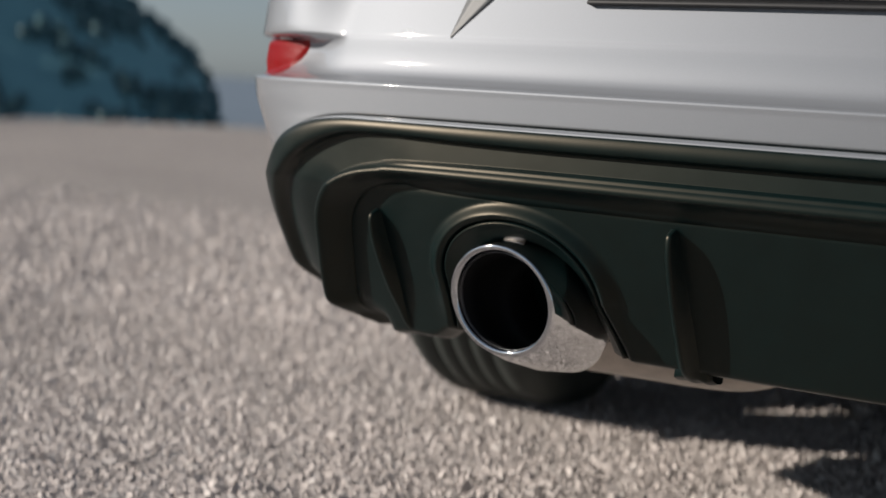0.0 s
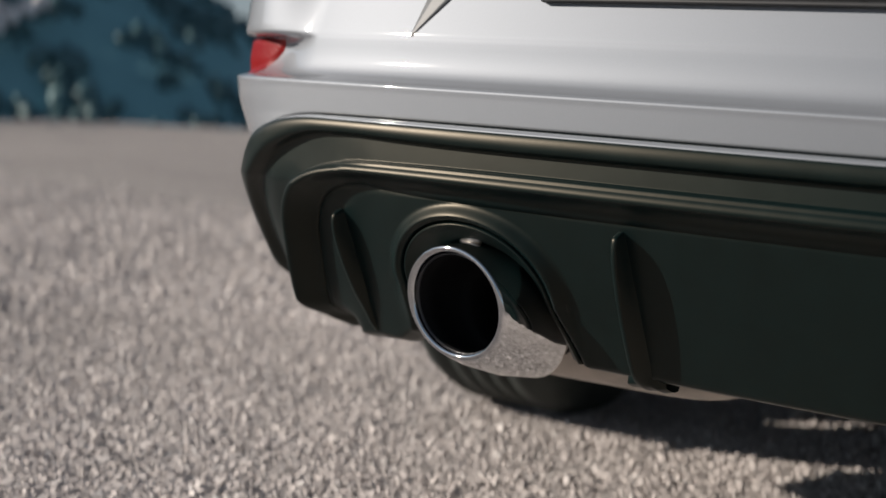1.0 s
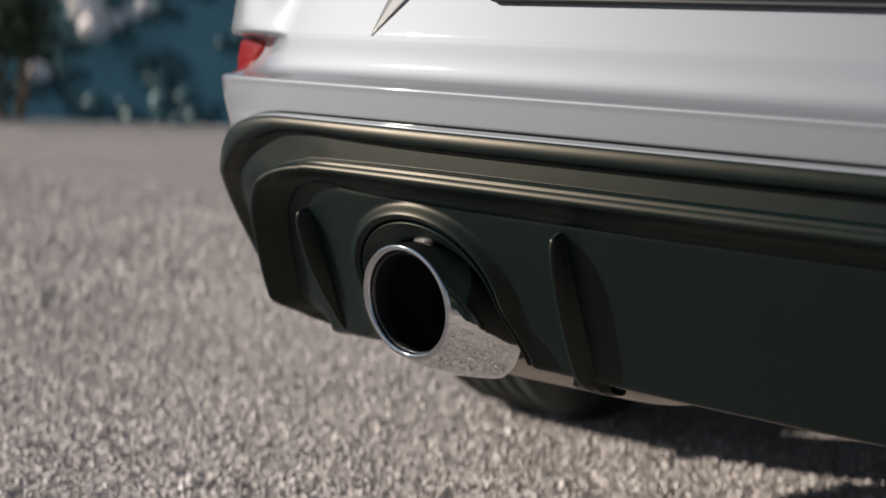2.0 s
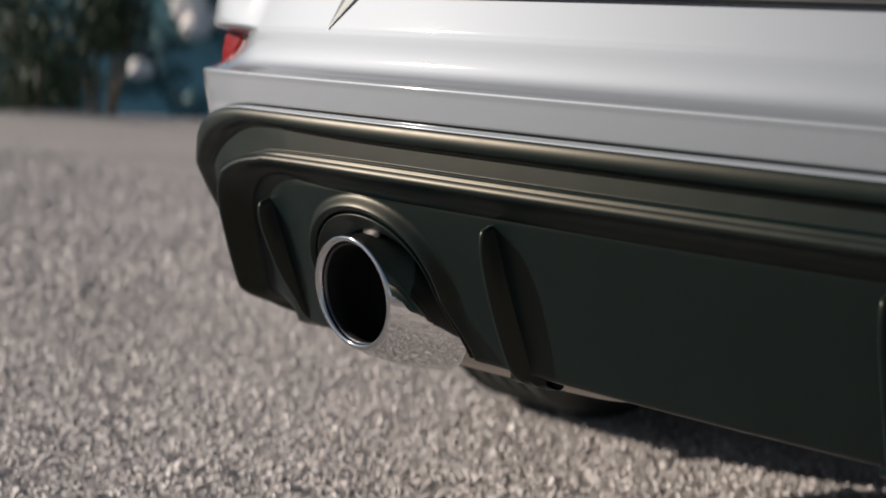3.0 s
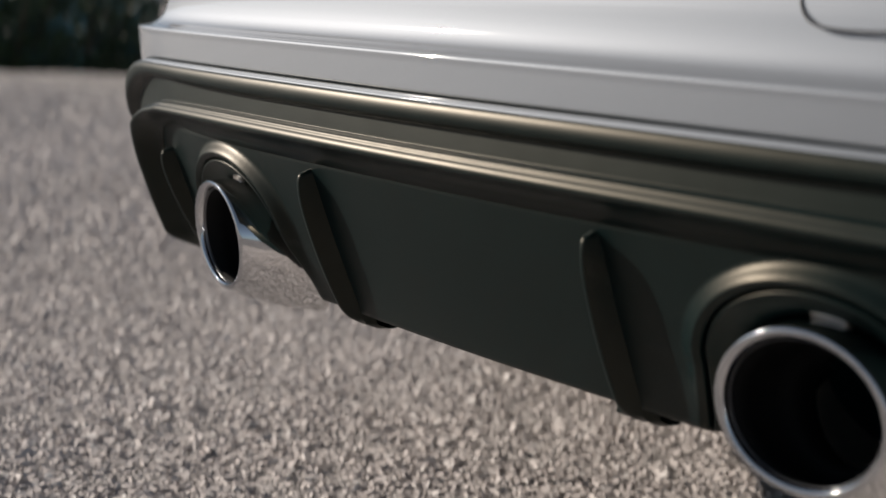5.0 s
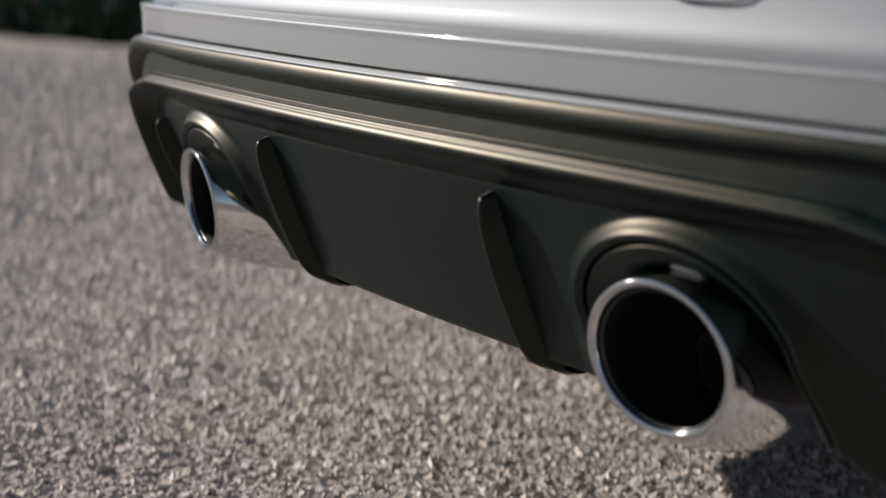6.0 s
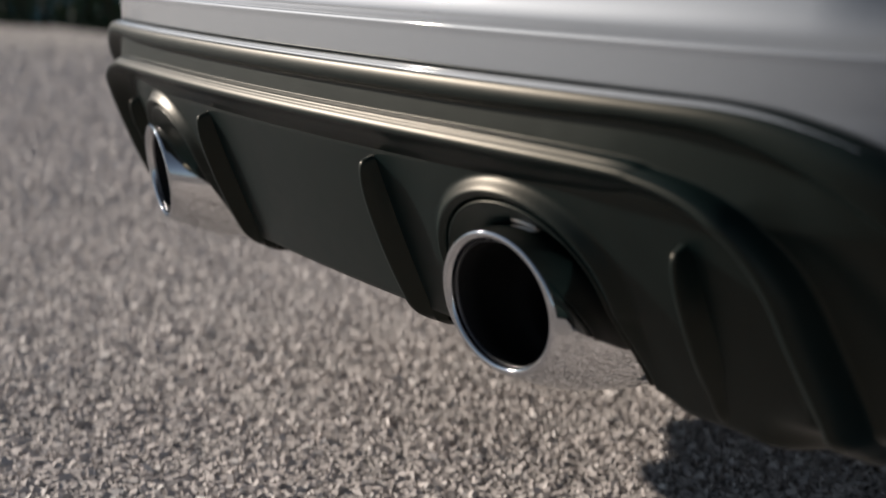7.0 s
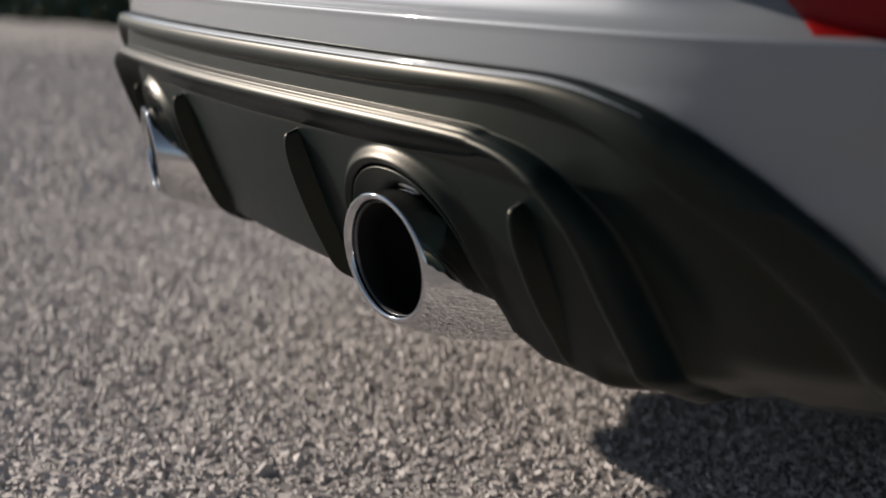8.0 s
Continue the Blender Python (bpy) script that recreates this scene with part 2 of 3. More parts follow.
w_cols = np.concatenate([-np.linspace(W_END, 0.9, 26)[:-1], -np.linspace(0.9, 0.5, 90)[:-1], np.linspace(-0.5, 0.5, 120)[:-1],
                         np.linspace(0.5, 0.9, 90)[:-1], np.linspace(0.9, W_END, 26)])
grid = np.array([[skin(w, z, o) for z, o in bumper_profile(w)] for w in w_cols]).transpose(1, 0, 2)
bumper = sheet("bumper", grid, PAINT, car, "silver painted rear bumper with a sharp ridge", toward=(0, -5, 0.6), thick=0.004)

# ---- the cut-outs round the exhaust tips ----
PIPE_X, PIPE_Z, BOTTOM = 0.36, 0.3357, 0.288
ARCH_A, ARCH_B, ARCH_Z, ARCH_FOOT, OUTER_FOOT = 0.094, 0.072, 0.343, 0.110, 0.106


def arch_low(du):
    """Height of the cut-out's edge at du from the pipe's middle (positive away from the car's middle), or None outside it."""
    foot = OUTER_FOOT if du > 0 else ARCH_FOOT
    du = abs(du)
    if du <= ARCH_A:
        return ARCH_Z + ARCH_B * math.sqrt(max(0.0, 1 - (du / ARCH_A) ** 2))
    if du <= foot:
        return ARCH_Z - (du - ARCH_A) / (foot - ARCH_A) * (ARCH_Z - BOTTOM)
    return None


def arch_gap(du, z):
    """Rough distance from the edge of the cut-out."""
    foot = OUTER_FOOT if du > 0 else ARCH_FOOT
    du = abs(du)
    if z > ARCH_Z:
        k = math.hypot(du / ARCH_A, (z - ARCH_Z) / ARCH_B)
        return abs(k - 1) * 0.08
    return abs(du - (ARCH_A + (ARCH_Z - z) / (ARCH_Z - BOTTOM) * (foot - ARCH_A)))


def panel_swell(w, z):
    """How far the panel comes out round the cut-out: a low swelling and a flared lip."""
    g = min(arch_gap(abs(w) - PIPE_X, z), 0.08)
    up = float(smoothstep(0.292, 0.360, z))
    return 0.002 * float(smoothstep(0.060, 0.016, g)) * float(smoothstep(0.290, 0.350, z)) + 0.0115 * float(smoothstep(0.019, 0.001, g)) * (0.15 + 0.85 * up) - 0.003 * float(smoothstep(0.004, 0.0, g))


# ---- diffuser: two rims round a tucked panel ----
# depth profiles across the rims, in metres: along from the upper edge (or back from the inner line), and how far inside the skin
FROM_EDGE = [(-0.0140, 0.0300), (-0.0010, 0.0240), (0.0000, 0.0050), (0.0008, -0.0028), (0.0024, -0.0052), (0.0042, -0.0078), (0.0052, -0.0094), (0.0058, -0.0100), (0.0066, -0.0105),
             (0.0078, -0.0110), (0.0094, -0.0115), (0.0112, -0.0119), (0.0132, -0.0121), (0.0150, -0.0121), (0.0168, -0.0118), (0.0184, -0.0111), (0.0196, -0.0101), (0.0204, -0.0086), (0.0209, -0.0066), (0.0214, -0.0046),
             (0.0220, -0.0030), (0.0230, -0.0022), (0.0246, -0.0018)]
MIDDLE = [(0.0351, -0.0030), (0.0344, -0.0037), (0.0338, -0.0056), (0.0333, -0.0079), (0.0328, -0.0094), (0.0321, -0.0104), (0.0307, -0.0109), (0.0293, -0.0111),
          (0.0286, -0.0115), (0.0279, -0.0121), (0.0271, -0.0127), (0.0262, -0.0132), (0.0253, -0.0136), (0.0244, -0.0139), (0.0234, -0.0141), (0.0223, -0.0141), (0.0212, -0.0138),
          (0.0202, -0.0130), (0.0193, -0.0115), (0.0184, -0.0088), (0.0168, -0.0040), (0.0132, 0.0035), (0.0074, 0.0085), (0.0000, 0.0105)]
CORNER = [(0.0375, 0.0030), (0.0363, 0.0012), (0.0351, -0.0014), (0.0339, -0.0056), (0.0328, -0.0080), (0.0318, -0.0104), (0.0308, -0.0126), (0.0298, -0.0145),
          (0.0287, -0.0162), (0.0275, -0.0176), (0.0262, -0.0187), (0.0247, -0.0196), (0.0231, -0.0201), (0.0215, -0.0202), (0.0197, -0.0198), (0.0181, -0.0188), (0.0167, -0.0170),
          (0.0153, -0.0142), (0.0136, -0.0105), (0.0117, -0.0060), (0.0092, -0.0005), (0.0062, 0.0050), (0.0030, 0.0090), (0.0000, 0.0105)]


def rim_stretch(s, w):
    """The upper rim grows broader as it runs down round the corner."""
    return s if s < 0.0052 else 0.0052 + (s - 0.0052) * (1 + 1.65 * float(smoothstep(0.50, 0.71, w)))


half = []
for (w1, z1), (w2, z2) in zip(edge_line, inner_line):
    a, b = np.array((w1, z1)), np.array((w2, z2))
    span = np.linalg.norm(b - a)
    d = (b - a) / span
    turn = float(smoothstep(0.50, 0.70, w1))
    col = [(a + d * rim_stretch(s, w1), o + (0.0085 * float(smoothstep(0.0192, 0.0216, s)) - 0.0025 * float(smoothstep(0.004, 0.010, s))) * turn) for s, o in FROM_EDGE]
    fade = float(smoothstep(0.43, 0.60, w2))
    lower = [(p[0] * (1 - fade) + q[0] * fade, p[1] * (1 - fade) + q[1] * fade) for p, q in zip(MIDDLE, CORNER)]
    s0, s1 = rim_stretch(FROM_EDGE[-1][0], w1), span - lower[0][0]
    deep = 0.015 * float(smoothstep(0.66, 0.78, w1))
    lower = [(p, o + deep * float(smoothstep(0.0215, 0.0375, p))) for p, o in lower]
    for k, (t, g) in enumerate(((0.05, 0.02), (0.20, 0.12), (0.35, 0.32), (0.50, 0.62), (0.62, 0.92), (0.72, 1.08), (0.80, 1.12), (0.90, 1.08), (0.96, 1.03))):
        col.append((a + d * (s0 + max(0.0, s1 - s0 - 0.0005) * t + 0.0001 * k), col[len(FROM_EDGE) - 1][1] + (lower[0][1] - deep - col[len(FROM_EDGE) - 1][1]) * t + deep * g))
    swell = panel_swell(w2, z2)
    col += [(b - d * s, o - swell * float(smoothstep(0.0160, 0.0, s))) for s, o in lower]
    half.append(col)
cols = [[skin(-p[0], p[1], o + draw_in(p[0], p[1])) for p, o in col] for col in half[:0:-1]] + [[skin(p[0], p[1], o + draw_in(p[0], p[1])) for p, o in col] for col in half]
diffuser = sheet("diffuser", np.array(cols).transpose(1, 0, 2), PLASTIC, car, "satin dark plastic rear diffuser with two rims", toward=(0, -5, 0.4), thick=0.004)

# silver strip along the diffuser's upper ledge, added to stand for its bright reflection
strip = []
for (w1, z1), (w2, z2) in zip(edge_line, inner_line):
    if w1 > 0.655:
        break
    a, b = np.array((w1, z1)), np.array((w2, z2))
    d = (b - a) / np.linalg.norm(b - a)
    k = 1 - 0.85 * float(smoothstep(0.56, 0.655, w1))
    strip.append([(a + d * (0.0050 - 0.0042 * k * t), -0.0088 + 0.0060 * k * t - lift) for t, lift in ((0.0, -0.0008), (0.04, 0.0006), (0.5, 0.0007), (0.96, 0.0006), (1.0, -0.0008))])
cols = [[skin(-p[0], p[1], o + draw_in(p[0], p[1])) for p, o in col] for col in strip[:0:-1]] + [[skin(p[0], p[1], o + draw_in(p[0], p[1])) for p, o in col] for col in strip]
sheet("ledge_reflection", np.array(cols).transpose(1, 0, 2), PAINT, diffuser, "thin silver strip added for the reflection along the upper edge", toward=(0, -5, 3.0))

def panel_off(w, z):
    return 0.0105 + draw_in(w, z) - panel_swell(w, z)


def panel_bottom(w):
    """The panel's lower edge drops a little towards the corner legs."""
    return BOTTOM - 0.014 * float(smoothstep(0.466, 0.500, abs(w))) - 0.009 * float(smoothstep(0.520, 0.600, abs(w)))


us = set(np.linspace(-0.618, 0.618, 156).round(5))
for q in np.linspace(0, math.pi, 60):
    for c in (-PIPE_X, PIPE_X):
        us.add(round(c + ARCH_A * math.cos(q), 5))
for q in list(np.linspace(ARCH_A, ARCH_FOOT, 12)) + list(np.linspace(ARCH_A, OUTER_FOOT, 12)):
    for c in (-PIPE_X, PIPE_X):
        us |= {round(c + q, 5), round(c - q, 5), round(c + q + 0.004, 5), round(c - q - 0.004, 5)}
us = sorted(us)
cols = []
for w in us:
    top = float(np.interp(abs(w), inner_line[:, 0], inner_line[:, 1])) + 0.0005
    low = arch_low(abs(w) - PIPE_X)
    curl = 1.0 if low is None else 0.0
    low = panel_bottom(w) if low is None else low
    low = min(low, top - 0.004)
    col = [skin(w, top + up, panel_off(w, top) + back) for up, back in ((0.012, 0.0060), (0.008, 0.0035), (0.004, 0.0018))]
    for t in np.linspace(0, 1, 34):
        z = top + (low - top) * t
        col.append(skin(w, z, panel_off(w, z) + 0.0006))
    z = low
    for down, back in ((0.001, 0.003), (0.0035 * curl, 0.010), (0.0055 * curl, 0.010 + 0.010 * curl), (0.0068 * curl, 0.010 + 0.022 * curl)):
        col.append(skin(w, z - down, panel_off(w, z) + back))
    cols.append(col)
panel = sheet("lower_panel", np.array(cols).transpose(1, 0, 2), PLASTIC, diffuser, "tucked dark plastic panel", toward=(0, -5, 0.3), thick=0.003)


def arch_line(s, n=80):
    pts = [(-q, arch_low(-q)) for q in np.linspace(ARCH_FOOT, ARCH_A, 10)[:-1]]
    pts += [(ARCH_A * math.cos(q), ARCH_Z + ARCH_B * math.sin(q)) for q in np.linspace(math.pi, 0, n)]
    pts += [(q, arch_low(q)) for q in np.linspace(ARCH_A, OUTER_FOOT, 10)[1:]]
    return [(s * (PIPE_X + du), z) for du, z in pts]


for s in (-1, 1):
    rim = arch_line(s)
    rows = []
    for depth, shrink in ((0.016, 0.0028), (0.005, 0.0028), (0.0022, 0.0032), (0.0010, 0.0040), (0.0008, 0.0050), (0.0022, 0.0060), (0.006, 0.0074), (0.012, 0.0120), (0.019, 0.0170),
                          (0.026, 0.0205), (0.040, 0.0225), (0.070, 0.0250), (0.074, 0.0660)):
        row = []
        for w, z in rim:
            du = w - s * PIPE_X
            k = 1 - shrink / ARCH_B
            row.append(skin(s * PIPE_X + du * k, ARCH_Z + (z - ARCH_Z) * k if z > ARCH_Z else z, panel_off(w, z) + 0.001 + depth))
        rows.append(row)
    sheet("exhaust_surround", rows, PLASTIC, diffuser, "dark plastic cup round the exhaust tip", toward=(s * PIPE_X, -0.2, 0.30), thick=0.002)
    tube("hanger", [skin(s * 0.350, 0.4010, 0.034), skin(s * 0.352, 0.3960, 0.031), skin(s * 0.362, 0.3955, 0.031), skin(s * 0.372, 0.3945, 0.032), skin(s * 0.376, 0.3890, 0.034)], 0.0036, STEEL, car, "small dull steel exhaust hanger", sides=8)


# ---- fins ----
def fin(w, top, inset, spread_in, spread_out, foot):
    """A blade that stands off the panel and reaches below it; it spreads towards its foot on either side."""
    d = top - 0.425
    keys = [(top + 0.006, 0.018), (top + 0.003, 0.009), (top - 0.004, 0.0015), (0.395 + d * 0.8, 0.0060), (0.350 + d * 0.4, 0.0240),
            (0.308, 0.0450), (0.287, 0.0600), (0.276, 0.0800), (0.274, 0.0940), (0.281, 0.0980)]
    side = 1 if w > 0 else -1
    rows = []
    for z, o in spline(keys, 8):
        t = min(1.0, max(0.0, (top - z) / (top - 0.276)))
        z -= foot * float(smoothstep(0.300, 0.272, z))
        o += inset + 0.5 * foot * float(smoothstep(0.320, 0.285, z))
        back = max(0.0105 + draw_in(w, max(z, panel_bottom(w))), o) + 0.012
        hw = 0.0028 + 0.0002 * t
        mid = o + (back - o) * 0.5
        near, far = hw + 0.0022 + spread_in * t, hw + 0.0022 + spread_out * t
        row = [(-near - 0.004, back), (-near, back - 0.010), (-hw - 0.0004 - 0.35 * spread_in * t, mid), (-hw, o + 0.0016), (-hw * 0.6, o + 0.0003), (hw * 0.6, o + 0.0003),
               (hw, o + 0.0016), (hw + 0.0004 + 0.35 * spread_out * t, mid), (far, back - 0.010), (far + 0.004, back)]
        rows.append([skin(w + side * a, z, b) for a, b in row])
    return sheet("fin", rows, PLASTIC, diffuser, "", toward=(w, -5, 0.35))


for s in (-1, 1):
    fin(s * 0.183 - 0.003, 0.419, 0.0, 0.0110, 0.0110, 0.0)
    fin(s * 0.530 - 0.003, 0.403, 0.006, 0.0030, 0.020, 0.007)

# ---- exhaust tips ----
OUTER = [(0.099, 0.0560), (0.0985, 0.0600), (0.097, 0.0618), (0.092, 0.0626), (0.060, 0.0625), (0.020, 0.0592), (0.008, 0.0568), (0.0035, 0.0556), (0.0012, 0.0551), (0.0, 0.0540), (-0.0004, 0.0522),
         (0.0003, 0.0505), (0.0016, 0.0493), (0.004, 0.0485), (0.010, 0.0481)]
SLEEVE = [(0.0085, 0.0480), (0.0088, 0.0470), (0.030, 0.0462), (0.060, 0.0456), (0.062, 0.0380), (0.064, 0.0330), (0.11, 0.0325), (0.16, 0.0320), (0.161, 0.001)]
LINER = [(0.0100, 0.0479), (0.0070, 0.0478), (0.0062, 0.0475), (0.0066, 0.0472), (0.0100, 0.0471)]
WIDE = 1.115


def pipe_rings(profile, side, slant=0.178, fade=0.16, n=120):
    """Rings of an oval pipe with a slanted mouth; its far end reaches further on the side away from the car's middle."""
    rings = []
    for a, r in profile:
        k = max(0.0, 1 - a / fade)
        ring = []
        for q in np.linspace(0, math.tau, n, False):
            far = a + 0.045 * float(smoothstep(0.05, 0.099, a)) * (0.5 + 0.5 * side * math.cos(q)) * (a < 0.1)
            ring.append((WIDE * r * math.cos(q), far - slant * k * r * math.sin(q), r * math.sin(q) - (0.09 + 0.13 * max(0.0, -math.sin(q))) * max(a, 0)))
        rings.append(ring)
    return rings


for s in (-1, 1):
    tip = sheet("exhaust_tip", pipe_rings(OUTER, s), CHROME, car, "polished chrome exhaust tip with slanted mouth", toward=None, closed=True)
    bm = bmesh.new()
    bm.from_mesh(tip.data)
    bmesh.ops.recalc_face_normals(bm, faces=bm.faces)
    bm.to_mesh(tip.data)
    bm.free()
    tip.matrix_basis = pose(s * PIPE_X, -0.006, PIPE_Z, 0, 0, s * 8.4)
    sheet("sleeve", pipe_rings(SLEEVE, 0), SOOT, tip, "sooty black inner pipe", closed=True)
    sheet("liner", pipe_rings(LINER, 0), ALLOY, tip, "thin bright steel liner edge", closed=True)

# ---- silencer and pipes behind the panel ----
silencer_line = spline([(-0.43, 0.22, 0.330), (-0.40, 0.22, 0.318), (-0.30, 0.225, 0.316), (-0.20, 0.23, 0.318), (-0.165, 0.235, 0.335)], 8)
tube("silencer", silencer_line, 0.080, STEEL, car, "dull aluminised steel silencer", sides=40)
for s in (-1, 1):
    line = spline([(s * 0.36, 0.084, 0.330), (s * 0.357, 0.15, 0.336), (s * 0.345, 0.22, 0.345), (s * 0.31, 0.29, 0.35), (s * 0.22, 0.33, 0.35)], 8)
    rings = []
    for k, p in enumerate(line):
        r = 0.050 - 0.020 * float(smoothstep(0.12, 0.22, p[1]))
        d = line[min(k + 1, len(line) - 1)] - line[max(k - 1, 0)]
        a = np.cross(d / np.linalg.norm(d), (0.0, 0.0, 1.0))
        a /= np.linalg.norm(a)
        rings.append([p + r * (math.cos(q) * a + math.sin(q) * np.array((0.0, 0.0, 1.0))) for q in np.linspace(0, math.tau, 28, False)])
    sheet("tail_pipe", rings, STEEL, car, "dull steel tail pipe", closed=True)

# ---- reflectors ----
def fill(w):
    """How deep the reflector's face lies: it comes out to the skin as it turns round the corner."""
    return float(np.interp(w, (0.70, 0.73, 0.76, 0.80, 0.84), (0.040, 0.030, 0.021, 0.014, 0.012)))


for s in (-1, 1):
    rows = []
    for t in np.linspace(0, 1, 14):
        z = 0.5385 + 0.0425 * t
        w0 = 0.728 - 0.026 * float(smoothstep(0.0, 1.0, t)) + 0.010 * (1 - t) ** 6
        rows.append([skin(s * w, z, min(bumper_off(w, z) - 0.002, fill(w) + 0.12 * abs(z - 0.556)) + (0 if 0 < t < 1 and 0 < i < 23 else 0.004)) for i, w in enumerate(np.linspace(w0, 0.86, 24))])
    sheet("reflector", rows, RED, car, "red plastic reflector set in the bumper", toward=(0, -8, 0.56))

# ---- plate recess and trim over the bumper ----


def upper_off(z):
    return 0.030 + 0.33 * (z - 0.588)


rows = []
for z, o in ((0.6340, 0.020), (0.6335, 0.006), (0.6310, 0.0035), (0.6280, 0.0030), (0.6262, 0.0040), (0.6255, 0.0065), (0.6250, 0.0035), (0.6230, 0.0025), (0.6212, 0.0040),
             (0.6205, 0.010), (0.6205, 0.024)):
    rows.append([skin(w, z, o + upper_off(z) - 0.011) for w in np.linspace(-0.302, 0.302, 60)])
sheet("plate_holder", rows, GREYTRIM, car, "grey plastic number plate holder", toward=(0, -5, 0.62))
rows = []
for z, o in ((0.7450, 0.012), (0.7445, 0.0045), (0.6295, 0.0012), (0.6290, 0.004)):
    rows.append([skin(w, z, o + upper_off(z) - 0.013) for w in np.linspace(-0.262, 0.262, 40)])
sheet("number_plate", rows, PLATE, car, "plain white number plate", toward=(0, -5, 0.7))

# flat dark patches stand for the recess's shaded silver side walls
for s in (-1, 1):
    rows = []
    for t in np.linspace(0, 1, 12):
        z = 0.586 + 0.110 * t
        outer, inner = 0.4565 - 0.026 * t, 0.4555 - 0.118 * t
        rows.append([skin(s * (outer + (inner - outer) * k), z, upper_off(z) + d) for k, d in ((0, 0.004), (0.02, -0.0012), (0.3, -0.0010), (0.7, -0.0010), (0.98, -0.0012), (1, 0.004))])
    sheet("recess_edge", rows, RECESS, car, "flat patch coloured as the shaded silver side wall of the plate recess", toward=(0, -5, 0.65))

ring = [(0.365 + 0.048 * np.sign(math.cos(q)) * abs(math.cos(q)) ** 0.6, 0.612 + 0.040 * np.sign(math.sin(q)) * abs(math.sin(q)) ** 0.6) for q in np.linspace(0, math.tau, 64)]
tube("tow_cover_seam", [skin(w, z, upper_off(z) - 0.0002) for w, z in ring], 0.0011, GREYTRIM, car, "seam of the towing eye cover", sides=6)

# ---- body above and ahead of the bumper ----
def body_ring(z, off, lean_rear, lean_side):
    """A closed outline of the body at height z."""
    pts = []
    for w in np.concatenate([np.linspace(0, 0.9, 26), np.linspace(0.95, W_END, 6)]):
        x, y, _ = skin(w, z, off)
        pts.append((x, y))
    pts += [(0.925 - off, y) for y in np.linspace(0.85, 3.5, 14)]
    pts += [(0.925 * math.cos(q) ** 0.7 - off, 3.5 + 0.75 * math.sin(q) ** 0.8) for q in np.linspace(0.1, math.pi / 2, 10)]
    pts = [(x * (1 - lean_side), y + lean_rear * max(0, 1 - y / 2.2) - lean_rear * 0.9 * max(0, (y - 2.2) / 2.0)) for x, y in pts]
    mirrored = [(-x, y) for x, y in pts[-2:0:-1]]
    return [(x, y, z) for x, y in pts + mirrored]


low_rows = [body_ring(z, o, 0, 0) for z, o in ((0.165, 0.05), (0.19, 0.025), (0.235, 0.014), (0.30, 0.010), (0.40, 0.006), (0.50, 0.004), (0.60, 0.006), (0.698, 0.012))]


def outside_wheels(p, q):
    m = (np.asarray(p) + np.asarray(q)) / 2
    return m[1] > 0.66 and all(math.hypot(m[1] - y, m[2] - 0.33) > 0.37 for y in (1.02, 3.66))


sheet("side_body", low_rows, PAINT, car, "silver painted flanks", toward=(0, 30, 0.4), closed=True, thick=0.004, keep=outside_wheels)
sheet("upper_body", [body_ring(z, o, r, s) for z, o, r, s in ((0.702, 0.0155, 0, 0), (0.74, 0.017, 0, 0), (0.80, 0.018, 0.005, 0), (0.90, 0.024, 0.02, 0.01), (0.96, 0.034, 0.05, 0.02))],
      PAINT, car, "silver tailgate and upper flanks", toward=(0, 30, 0.8), closed=True, thick=0.004)


def cabin_ring(z, rear, front, side):
    """A closed outline of the cabin at height z: rear and front are how far its ends lie ahead, side how far its flanks lean in."""
    pts = [skin(w, z, 0.036)[:2] for w in np.concatenate([np.linspace(0, 0.9, 26), np.linspace(0.95, W_END, 6)])]
    pts += [(0.889, y) for y in np.linspace(0.85, 1.2, 4)]
    pts = [(x, y + rear * max(0.0, 1 - y / 1.2)) for x, y in pts]
    pts += [(0.889, y) for y in np.linspace(1.25, front - 0.22, 12)]
    pts += [(0.889 * math.cos(q) ** 0.5, front - 0.22 + 0.22 * math.sin(q) ** 0.9) for q in np.linspace(0.1, math.pi / 2, 10)]
    pts = [(x * (1 - side), y) for x, y in pts]
    return [(x, y, z) for x, y in pts + [(-x, y) for x, y in pts[-2:0:-1]]]


sheet("window", [cabin_ring(z, r, f, s) for z, r, f, s in ((0.962, 0.055, 3.05, 0.022), (1.08, 0.20, 2.80, 0.07), (1.22, 0.37, 2.48, 0.12), (1.36, 0.54, 2.16, 0.17))], GLASS, car,
      "dark tinted windows", toward=(0, 30, 1.2), closed=True, thick=0.004)
roof_rows = [cabin_ring(z, r, f, s) for z, r, f, s in ((1.362, 0.545, 2.155, 0.172), (1.40, 0.60, 2.06, 0.21), (1.435, 0.68, 1.96, 0.32), (1.455, 0.80, 1.86, 0.55), (1.465, 0.92, 1.76, 0.80))]
roof_rows.append([(0.0, 1.34, 1.468)] * len(roof_rows[0]))
sheet("roof", roof_rows, PAINT, car, "silver roof", toward=(0, 1.2, 9.0), closed=True, thick=0.004)
rows = []
for y in np.linspace(2.6, 4.16, 16):
    half = 0.865 * math.sqrt(max(0.02, 1 - (max(0.0, y - 3.42) / 0.76) ** 2.4))
    crown = 0.035 * float(smoothstep(4.2, 3.5, y)) + 0.004
    rows.append([(x * half, y, 0.955 + crown * (1 - x ** 4)) for x in np.linspace(-1, 1, 15)])
sheet("bonnet", rows, PAINT, car, "silver bonnet", toward=(0, 3.4, 9.0), thick=0.004)

